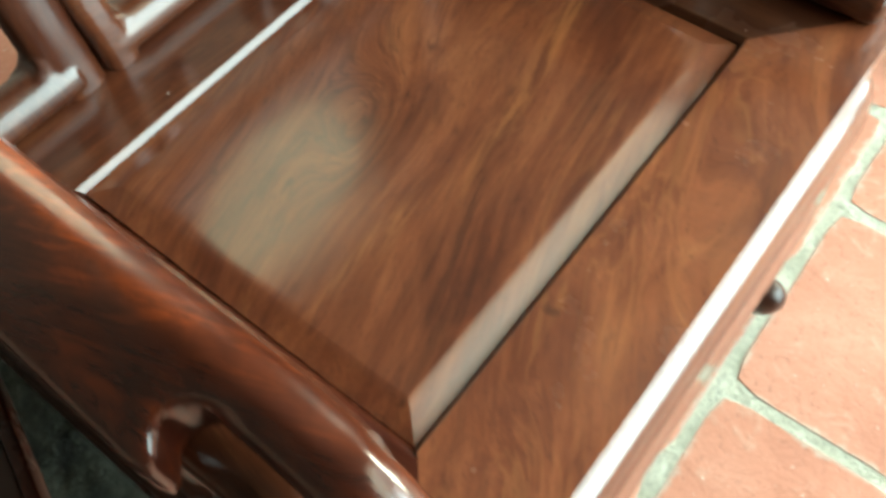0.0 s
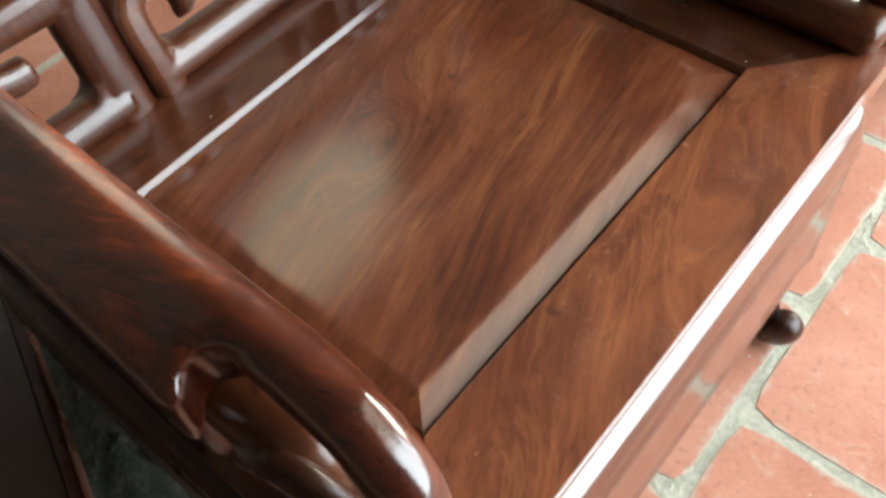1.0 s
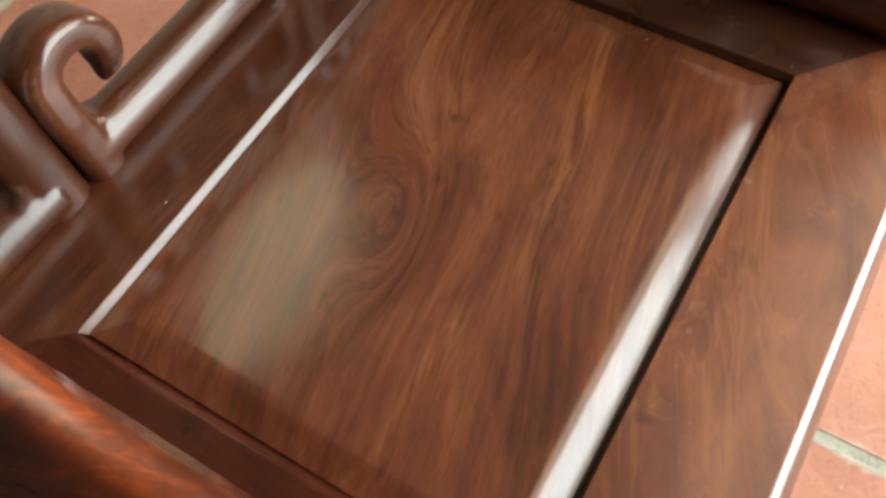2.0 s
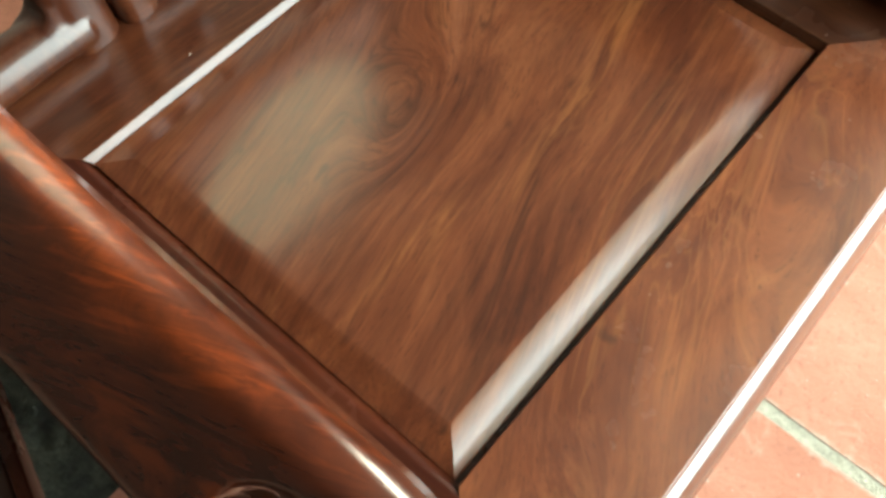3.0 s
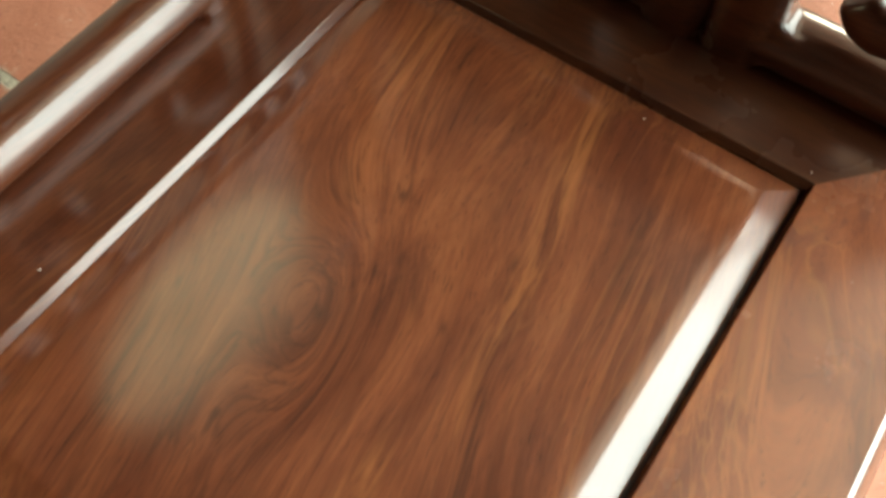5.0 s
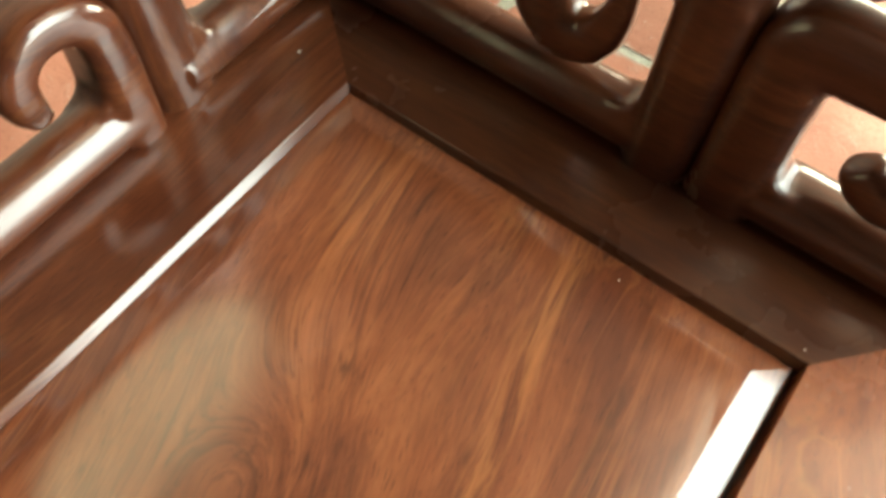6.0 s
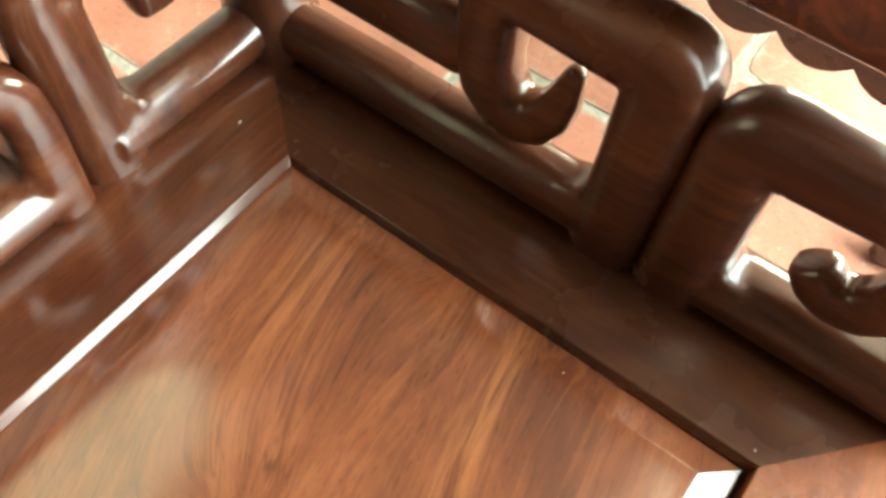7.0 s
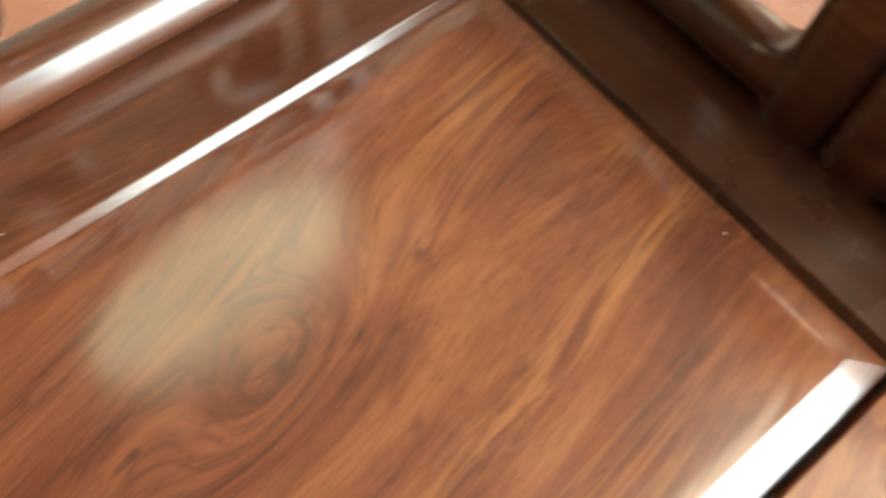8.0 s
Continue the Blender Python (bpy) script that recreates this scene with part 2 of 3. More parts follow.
CREAM = plaster("unseen_cream_ceiling", (0.72, 0.64, 0.53))
GROUND = mortar("yard_ground", (0.26, 0.24, 0.20), (0.40, 0.37, 0.31))
STONE = marble()
CHALK = plaster("white_dust", (0.85, 0.84, 0.80))

# ---- mesh helpers ----


def finish(name, bm, material, smooth=True, normals=True, crease=42):
    if normals:
        bmesh.ops.recalc_face_normals(bm, faces=bm.faces[:])
    mesh = bpy.data.meshes.new(name)
    bm.to_mesh(mesh)
    bm.free()
    mesh.materials.append(material)
    if smooth:
        mesh.polygons.foreach_set("use_smooth", [True] * len(mesh.polygons))
        mesh.set_sharp_from_angle(angle=radians(crease))
    return mesh


def thing(name, label, category, at=(0, 0, 0), group="", kind=""):
    ob = new(name)
    ob.location = at
    ob.empty_display_size = 0.05
    return tagged(ob, label, category, group, kind)


def part(name, bm, material, parent, label="", smooth=True, crease=42):
    """One mesh of world-placed geometry, set under its thing."""
    ob = new(name, finish(name, bm, material, smooth, crease=crease))
    ob.parent = parent
    top = parent
    shift = Vector((0, 0, 0))
    while top is not None:
        shift += top.location
        top = top.parent
    ob.location = -shift
    return tagged(ob, label)


def box(bm, lo, hi, bevel=0.0, segments=2):
    """A box between two corners, with rounded edges."""
    made = bmesh.ops.create_cube(bm, size=1.0)
    lo, hi = Vector(lo), Vector(hi)
    for v in made["verts"]:
        v.co = Vector((lo[k] + (v.co[k] + 0.5) * (hi[k] - lo[k]) for k in range(3)))
    if bevel:
        edges = list({e for v in made["verts"] for e in v.link_edges})
        bmesh.ops.bevel(bm, geom=edges, offset=bevel, segments=segments, profile=0.5, affect="EDGES")
    return bm


def rounded(points, radius, steps=6):
    """A polyline with its corners turned into arcs. A corner may carry its own radius as a fourth number."""
    out = []
    pts = [Vector(p[:3]) for p in points]
    for i, p in enumerate(pts):
        if i in (0, len(pts) - 1):
            out.append(p)
            continue
        r = points[i][3] if len(points[i]) > 3 else radius
        a, b = (pts[i - 1] - p), (pts[i + 1] - p)
        angle = a.angle(b)
        cut = min(r / math.tan(angle / 2), a.length * 0.49, b.length * 0.49)
        r = cut * math.tan(angle / 2)
        mid = (a.normalized() + b.normalized()).normalized()
        centre = p + mid * (r / math.sin(angle / 2))
        start, end = p + a.normalized() * cut - centre, p + b.normalized() * cut - centre
        turn = start.angle(end)
        for k in range(steps + 1):
            f = k / steps
            out.append(centre + (start * math.sin((1 - f) * turn) + end * math.sin(f * turn)) / math.sin(turn))
    return out


def sweep(bm, path, side, a, b, power=2.5, count=16, taper=None, caps=(0.6, 0.6)):
    """A smooth bar along a path. side: the direction that stays square to the path's plane; a: half width in the plane, b: half depth.
    taper: a scale for each point; caps: how far the ends are domed."""
    side = Vector(side).normalized()
    path = [Vector(p) for p in path]
    scales = taper or [1.0] * len(path)
    rings = []

    def ring(at, across, s):
        verts = []
        for k in range(count):
            w = 2 * math.pi * k / count
            c, d = math.cos(w), math.sin(w)
            u = math.copysign(abs(c) ** (2 / power), c) * a * s
            v = math.copysign(abs(d) ** (2 / power), d) * b * s
            verts.append(bm.verts.new(at + across * u + side * v))
        rings.append(verts)

    for i, p in enumerate(path):
        ahead = (path[min(i + 1, len(path) - 1)] - path[max(i - 1, 0)]).normalized()
        across = side.cross(ahead).normalized()
        if i == 0:
            for f in (0.25, 0.62, 0.88) if caps[0] else ():
                ring(p - ahead * caps[0] * a * scales[0] * math.sqrt(1 - f * f), across, scales[0] * f)
        ring(p, across, scales[i])
        if i == len(path) - 1:
            for f in (0.88, 0.62, 0.25) if caps[1] else ():
                ring(p + ahead * caps[1] * a * scales[-1] * math.sqrt(1 - f * f), across, scales[-1] * f)
    for r, s in zip(rings, rings[1:]):
        for k in range(count):
            bm.faces.new((r[k], r[(k + 1) % count], s[(k + 1) % count], s[k]))
    bm.faces.new(rings[0][::-1])
    bm.faces.new(rings[-1])
    return bm


def extrude_profile(bm, profile, origin, u, v, along, length, closed=True):
    """A prism from a 2D outline (u, v) pushed along a direction."""
    u, v, along, origin = Vector(u), Vector(v), Vector(along), Vector(origin)
    a = [bm.verts.new(origin + u * p + v * q) for p, q in profile]
    b = [bm.verts.new(w.co + along * length) for w in a]
    n = len(a)
    for k in range(n):
        bm.faces.new((a[k], a[(k + 1) % n], b[(k + 1) % n], b[k]))
    bm.faces.new(a[::-1])
    bm.faces.new(b)
    return bm


def plate(bm, outline, place, half, edge):
    """A plate with rounded rims from a dense outline of (s, z) points; place(s, z, d) puts them into the world at depth d."""
    pts = [Vector(p) for p in outline]
    n = len(pts)
    area = sum(p.x * q.y - q.x * p.y for p, q in zip(pts, pts[1:] + pts[:1]))
    normals = []
    for k in range(n):
        e0, e1 = (pts[k] - pts[k - 1]).normalized(), (pts[(k + 1) % n] - pts[k]).normalized()
        m = Vector((e0.y + e1.y, -e0.x - e1.x))
        normals.append(m.normalized() / max(0.6, m.length / 2) * (1 if area > 0 else -1))
    rings = []
    for k in range(10):
        w = -math.pi / 2 + math.pi * k / 9
        ring = []
        for p, q in zip(pts, normals):
            e = edge(p.x, p.y) if callable(edge) else edge
            inset = e * (1 - math.cos(w))
            ring.append(bm.verts.new(place(p.x - q.x * inset, p.y - q.y * inset, (half - e) * (-1 if w < 0 else 1) + e * math.sin(w))))
        rings.append(ring)
    for a, b in zip(rings, rings[1:]):
        for k in range(n):
            bm.faces.new((a[k], a[(k + 1) % n], b[(k + 1) % n], b[k]))
    ends = [bm.faces.new(rings[0][::-1]), bm.faces.new(rings[-1])]
    for f in ends:
        f.normal_update()
    bmesh.ops.triangulate(bm, faces=ends, ngon_method="EAR_CLIP")
    return bm


def carve(ob, voxel, rounds):
    """Melts the pieces of a mesh into one carved body."""
    mod = ob.modifiers.new("carved", "REMESH")
    mod.mode, mod.voxel_size, mod.use_smooth_shade = "VOXEL", voxel, True
    mod = ob.modifiers.new("sanded", "SMOOTH")
    mod.factor, mod.iterations = 0.5, rounds
    return ob


# ---- the room ----
X0, X1, Y0, Y1, TOP = -2.6, 4.6, -2.0, 2.8, 3.6


def slab(name, lo, hi, material, bevel=0.0):
    bm = box(bmesh.new(), lo, hi, bevel)
    return tagged(new(name, finish(name, bm, material, smooth=False)), kind="structure")


def room():
    t = 0.2
    slab("wall_back", (X0, Y1, 0), (X1, Y1 + t, TOP), LIME)
    # Unseen wall, kept dark to hold back bounce light on this side.
    slab("wall_side", (X0 - t, Y0 - t, 0), (X0, Y1 + t, TOP), SHADE)
    for lo, hi in ((X0, 0.30), (2.30, 2.50), (4.40, X1)):
        slab("wall_front", (lo, Y0 - t, 0), (hi, Y0, TOP), WALL)
    # a wide doorway down to the floor, and a window over a low sill
    slab("wall_front", (2.50, Y0 - t, 0), (4.40, Y0, 0.48), LIME)
    for lo, hi, head in ((0.30, 2.30, 3.54), (2.50, 4.40, 3.04)):
        slab("wall_front", (lo, Y0 - t, head), (hi, Y0, TOP), WALL)
    slab("wall_far", (X1, Y0 - t, 0), (X1 + t, -1.42, TOP), WALL)
    slab("wall_far", (X1, 0.92, 0), (X1 + t, Y1 + t, TOP), WALL)
    slab("wall_far", (X1, -1.42, 0), (X1 + t, 0.92, 0.88), WALL)
    slab("wall_far", (X1, -1.42, 1.88), (X1 + t, 0.92, TOP), WALL)
    # Unseen ceiling: dark to cut fill, with a cream patch added as a reflector.
    slab("ceiling", (X0 - t, -0.30, TOP), (X1 + t, Y1 + t, TOP + 0.15), CEILING)
    slab("ceiling", (X0 - t, Y0 - t, TOP), (0.70, -0.30, TOP + 0.15), CEILING)
    slab("ceiling", (0.70, Y0 - t, TOP), (X1 + t, -0.30, TOP + 0.15), CREAM)
    bm = box(bmesh.new(), (-600, -600, -0.3), (600, 600, -0.06))
    tagged(new("ground", finish("ground", bm, GROUND, smooth=False)), kind="structure")


room()
ROWY, PITCH, JOINT = -0.115, 0.302, 0.014
OFFSETS = (0.357, 0.226, 0.336, 0.18, 0.604)


def floor():
    bm = box(bmesh.new(), (X0, Y0, -0.06), (X1, Y1, -0.0002))
    base = tagged(new("floor", finish("floor", bm, MORTAR, smooth=False)), "worn terracotta tile floor with wide grey mortar joints", kind="structure")
    rng = random.Random(4)
    meshes = []
    for _ in range(9):
        bm = bmesh.new()
        h = (PITCH - JOINT) / 2
        outline = []
        for sx, sy, dx, dy in ((-1, -1, 1, 0), (1, -1, 0, 1), (1, 1, -1, 0), (-1, 1, 0, -1)):
            for k in range(9):
                f = k / 9
                px, py = sx * h + dx * 2 * h * f, sy * h + dy * 2 * h * f
                trim = 0.006 if k == 0 else 0.0
                outline.append((px * (1 - trim / h) + rng.uniform(-0.0012, 0.0012), py * (1 - trim / h) + rng.uniform(-0.0012, 0.0012)))
        low = [bm.verts.new((x, y, -0.03)) for x, y in outline]
        mid = [bm.verts.new((x, y, -0.0015 + rng.uniform(-0.001, 0.0005))) for x, y in outline]
        topv = [bm.verts.new((x * 0.992, y * 0.992, 0.0)) for x, y in outline]
        n = len(outline)
        for a, b in ((low, mid), (mid, topv)):
            for k in range(n):
                bm.faces.new((a[k], a[(k + 1) % n], b[(k + 1) % n], b[k]))
        bm.faces.new(topv)
        meshes.append(finish("tile", bm, TILE))
    for row in range(-7, 9):
        y = ROWY + (row - 0.5) * PITCH
        off = OFFSETS[row % 5] if row >= 0 else OFFSETS[(row * 3) % 5]
        for k in range(-10, 13):
            x = off + (k + 0.5) * PITCH
            if X0 + 0.16 < x < X1 - 0.16 and Y0 + 0.13 < y < Y1 - 0.16:
                ob = new("tile", rng.choice(meshes))
                ob.parent = base
                ob.location = (x, y, rng.uniform(0.0005, 0.0015))
                ob.rotation_euler = (rng.uniform(-0.0018, 0.0018), rng.uniform(-0.0018, 0.0018), rng.choice((0, 1, 2, 3)) * math.pi / 2 + rng.uniform(-0.006, 0.006))


# ---- the armchair ----
W, D, MID = 0.392, 0.303, 0.196
XL, XR, YF, YB = -0.098, 0.490, -0.086, 0.418


def flip(x):
    return 2 * MID - x


def raised_panel(bm):
    """The field, its sloping margins with a rounded shoulder, and the edge that drops into the groove."""
    slope, depth = 0.0240, 0.0081
    front, rest = 0.0028, 0.0002
    levels = [(0.0, -0.016), (0.0, -depth - 0.0008), (0.0008, -depth - 0.0002), (0.0016, -depth)]
    knee, tan = 0.0160, depth / 0.0212
    for run in (0.006, 0.010, knee):
        levels.append((run, -depth + (run - 0.0016) * tan))
    z0, steps = levels[-1][1], 6
    for k in range(1, steps + 1):
        f = k / steps
        levels.append((knee + (slope + 0.003 - knee) * f, z0 + (-0.0007 - z0) * (1 - (1 - f) ** 1.9)))
    rings = []
    for inset, z in levels:
        lo, hi, near, far = rest + inset, W - rest - inset, front + inset, D - rest - inset
        share = (1.0, 0.9, 0.55, 0.62) if z > -0.015 else (1.0,) * 4
        rings.append([bm.verts.new((x, y, SEAT + z * k)) for (x, y), k in zip(((lo, near), (hi, near), (hi, far), (lo, far)), share)])
    for a, b in zip(rings, rings[1:]):
        for k in range(4):
            bm.faces.new((a[k], a[(k + 1) % 4], b[(k + 1) % 4], b[k]))
    bm.faces.new(rings[-1])
    bm.faces.new(rings[0][::-1])
    return bm


def seat_board(outline, lip, drop, ease=0.0008):
    """A mitred frame board: two outer corners, then two inner ones. The inner edge is chamfered down to the panel, lip wide and drop deep."""
    bm = bmesh.new()
    pts = [Vector(p) for p in outline]
    run = (pts[2] - pts[3]).normalized()
    wide = abs((pts[0] - pts[3]).cross(run))
    cut = [pts[0], pts[1], pts[2].lerp(pts[1], lip / wide), pts[3].lerp(pts[0], lip / wide)]
    rings = [[bm.verts.new((p.x, p.y, z)) for p in row] for row, z in ((pts, SEAT - 0.034), (pts, SEAT - drop), (cut, SEAT))]
    for a, b in zip(rings, rings[1:]):
        for k in range(4):
            bm.faces.new((a[k], a[(k + 1) % 4], b[(k + 1) % 4], b[k]))
    bm.faces.new(rings[0][::-1])
    bm.faces.new(rings[-1])
    inner = [e for e in rings[2][2].link_edges if rings[2][3] in e.verts]
    bmesh.ops.bevel(bm, geom=inner, offset=ease, segments=3, profile=0.5, affect="EDGES")
    return bm


def apron_profile():
    """Out from the board's edge and down: lip, round moulding, bead, sloping face."""
    return [(0.03, 0.4345), (0.0005, 0.4345), (-0.0008, 0.4340), (-0.0014, 0.4330), (-0.0018, 0.4316), (-0.0030, 0.4308), (-0.0055, 0.4291), (-0.0080, 0.4269), (-0.0104, 0.4242), (-0.0125, 0.4211), (-0.0141, 0.4173), (-0.0151, 0.4128), (-0.0154, 0.4080),
            (-0.0149, 0.4058), (-0.0150, 0.4045), (-0.0163, 0.4028), (-0.0176, 0.3998), (-0.0180, 0.3960), (-0.0174, 0.3925), (-0.0168, 0.3900), (-0.0174, 0.3600), (-0.0190, 0.3150),
            (-0.0218, 0.2690), (-0.0206, 0.2640), (0.02, 0.2640)]


def front_apron(chair):
    bm = bmesh.new()
    prof = apron_profile()
    rows = []
    ends = ((-0.034, 0.0), (-0.030, 0.55), (-0.022, 0.85), (-0.010, 1.0))
    xs = [(x, s) for x, s in ends] + [(0.0 + k * 0.03, 1.0) for k in range(1, 13)] + [(flip(x), s) for x, s in ends[::-1]]
    for x, s in xs:
        row = []
        for y, z in prof:
            drop = 0.0
            if z < 0.275:
                edge = min(x, flip(x))
                drop = 0.014 * math.exp(-((edge + 0.012) / 0.02) ** 2) - 0.012 * math.exp(-((edge - 0.030) / 0.012) ** 2)
            yy = YF + (y if y > 0 else y * (0.25 + 0.75 * s))
            row.append(bm.verts.new((x, yy, z - drop)))
        rows.append(row)
    for a, b in zip(rows, rows[1:]):
        for k in range(len(prof)):
            j = (k + 1) % len(prof)
            bm.faces.new((a[k], a[j], b[j], b[k]))
    bm.faces.new(rows[0])
    bm.faces.new(rows[-1][::-1])
    part("apron", bm, WOOD_APRON, chair, "moulded front apron with bright polished edge")


def side_apron(chair, x, out):
    bm = bmesh.new()
    prof = apron_profile()
    rows = []
    for y, s in ((-0.046, 0.0), (-0.040, 0.6), (-0.028, 1.0), (0.15, 1.0), (0.330, 1.0), (0.345, 0.6), (0.352, 0.0)):
        rows.append([bm.verts.new((x - out * (p if p > 0 else p * (0.25 + 0.75 * s)), y, z)) for p, z in prof])
    for a, b in zip(rows, rows[1:]):
        for k in range(len(prof)):
            j = (k + 1) % len(prof)
            bm.faces.new((a[k], a[j], b[j], b[k]))
    bm.faces.new(rows[0])
    bm.faces.new(rows[-1][::-1])
    part("side_apron", bm, WOOD_SHADED, chair)


def leg(chair, x, y, fx, fy):
    bm = bmesh.new()
    pts = [(x, y, 0.41), (x, y, 0.20), (x + fx * 0.003, y + fy * 0.004, 0.09), (x + fx * 0.010, y + fy * 0.014, 0.045)]
    path = rounded(pts, 0.1, 5)
    sweep(bm, path, (0, 1, 0) if fx else (1, 0, 0), 0.021, 0.021, 3.2, 16, [1.0 - 0.18 * i / (len(path) - 1) for i in range(len(path))])
    # the scrolled foot
    foot = [(x, y, 0.06), (x + fx * 0.004, y + fy * 0.018, 0.025), (x + fx * 0.008, y + fy * 0.036, 0.0235), (x + fx * 0.008, y + fy * 0.044, 0.036)]
    path = rounded(foot, 0.02, 5)
    sweep(bm, path, (1, 0, 0), 0.0215, 0.0215, 2.1, 16, [0.75 + 0.25 * min(1, i / 7) for i in range(len(path))], (0.3, 1.0))
    part("leg", bm, WOOD_SHADED, chair)


def flow(bm, lay, side, points, a, b, sizes, power):
    """A bar that bends through (s, z) points, some with a corner radius; sizes: (share of its length, scale) pairs."""
    line = rounded([(p[0], p[1], 0.0, p[2] if len(p) > 2 else 0.006) for p in points], 0.006, 5)
    run = [0.0]
    for p, q in zip(line, line[1:]):
        run.append(run[-1] + (q - p).length)
    scale = [float(np.interp(r / run[-1], [k for k, _ in sizes], [v for _, v in sizes])) for r in run]
    sweep(bm, [lay(p.x, p.y, 0.0) for p in line], side, a, b, power, 20, scale, (0.2, 0.35))
    return bm


def fillet(bm, lay, edge, top, way, r=0.015, half=0.0150):
    """Fills the inner corner between an upright, whose side lies at edge, and the rail that leaves it towards way."""
    line = [(edge - way * 0.012, top - 0.012), (edge - way * 0.012, top + r)]
    line += [(edge + way * (r - r * math.cos(w)), top + r - r * math.sin(w)) for w in [radians(10 * k) for k in range(10)]]
    line.append((edge + way * r, top - 0.012))
    return plate(bm, line, lay, half, 0.005)


def arm(chair, side_x, label):
    """One arm: lower rail, fretwork, corner uprights and the broad handrail. side_x mirrors it across the chair."""
    mir = (lambda x: x) if side_x > 0 else flip
    xr = mir(0.4665)
    out = 1 if side_x > 0 else -1
    pair = 0.105
    for way in (1, -1):
        bm = bmesh.new()
        end = 0.385 if way > 0 else 0.276
        lay = lambda p, q, d: (xr + d, pair + way * (p - pair), q)
        # upright, top bar, and the stem that curls up again into a blunt point
        top = 0.5765 if way > 0 else 0.5655
        flow(bm, lay, (1, 0, 0), [(0.1257, 0.424), (0.1257, top, 0.009), (0.2213, top, 0.012), (0.2213, 0.526), (0.2170, 0.509), (0.2075, 0.497), (0.1975, 0.4938), (0.1870, 0.4975),
             (0.1795, 0.507), (0.1752, 0.520), (0.1730, 0.533), (0.1718, 0.543)][:12 if way > 0 else 9], 0.0222, 0.0205,
             [(0.0, 1.0), (0.38, 1.0), (0.46, 0.86), (0.62, 0.82), (0.80, 0.78), (0.88, 0.66), (0.95, 0.44), (1.0, 0.24)] if way > 0 else [(0.0, 1.0), (0.38, 1.0), (0.48, 0.86), (0.70, 0.78), (1.0, 0.56)], 2.8)
        wide = 0.0188 if way > 0 else 0.0225
        sweep(bm, [(xr + out * (wide - 0.0188), pair + way * (v - pair), 0.4555) for v in (0.125, 0.2, end)], (0, 0, 1), wide, 0.0178, 2.1, 24, None, (0.1, 0.5))
        fillet(bm, lay, 0.1465, 0.4715, 1)
        carve(part("fret_loop", bm, WOOD_FRET, chair), 0.0017, 14)
        bm = bmesh.new()
        far = 0.385 if way > 0 else 0.262
        path = [(xr, pair + way * (v - pair), 0.523) for v in (0.235, 0.3, far)]
        sweep(bm, path, (1, 0, 0), 0.020, 0.015, 2.6, 14)
        part("fret_bar", bm, WOOD_FRET, chair)
    # handrail: outline seen from above, with the bite behind the grip; the outer half slopes away
    inner, lift = (0.466, 0.016) if side_x > 0 else (0.433, 0.0)
    broad = 1.0 if side_x > 0 else 1.14
    line = [(0.0, 0.40), (0.0, 0.30), (0.0, 0.20), (0.0, 0.10), (0.0, 0.04), (0.0, 0.0), (0.0015, -0.03), (0.006, -0.045), (0.012, -0.047), (0.0165, -0.042),
            (0.0178, -0.032), (0.0188, -0.018), (0.0205, -0.002), (0.0232, 0.013), (0.0272, 0.0245), (0.0325, 0.0320), (0.0380, 0.0345), (0.0428, 0.0328), (0.0462, 0.0288), (0.0500, 0.0262), (0.0535, 0.0280),
            (0.0553, 0.036), (0.0545, 0.052), (0.054, 0.075), (0.053, 0.12), (0.052, 0.20), (0.052, 0.30), (0.052, 0.40)]

    def lay(p, q, d):
        lean = (0.0020 + 0.0055 * d / 0.0200) * max(0.0, 1.0 - p / 0.035)
        return (mir(inner + broad * p + lean - 0.004 * max(0.0, 1.0 - p / 0.035)), q, 0.6200 + lift + d - 0.42 * max(0.0, p - 0.016) - 6.0 * max(0.0, p - 0.016) ** 2)

    bm = bmesh.new()
    plate(bm, line, lay, 0.0200, lambda p, q: 0.0125 if p < 0.004 and q > -0.03 else 0.0045)
    xg = inner + (0.0150 if side_x > 0 else 0.0175)
    grip = [(0.0, 0.03, 0.620), (0.0, -0.01, 0.6215), (0.0005, -0.042, 0.6215), (0.0035, -0.063, 0.612), (0.0075, -0.0745, 0.584), (0.010, -0.0725, 0.545), (0.014, -0.064, 0.50), (0.018, -0.060, 0.43)]
    path = rounded([(mir(xg + p), q, z + lift) for p, q, z in grip], 0.03, 5)
    size = [0.84 + 0.16 * min(1.0, max(0.0, 0.02 - p.y) / 0.08) + 0.14 * max(0.0, (0.56 - p.z) / 0.13) for p in path]
    sweep(bm, path, (1, 0, 0), 0.0190, 0.0160, 2.1, 18, size, (0.3, 0.2))
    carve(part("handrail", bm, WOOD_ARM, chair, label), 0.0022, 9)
    bm = bmesh.new()
    curl = [(mir(0.468), -0.060, 0.50), (mir(0.470), -0.050, 0.545), (mir(0.474), -0.028, 0.572), (mir(0.478), 0.0, 0.575), (mir(0.480), 0.016, 0.562)]
    sweep(bm, rounded(curl, 0.03, 5), (1, 0, 0), 0.008, 0.009, 2.4, 12)
    part("bracket", bm, WOOD_SHADED, chair)


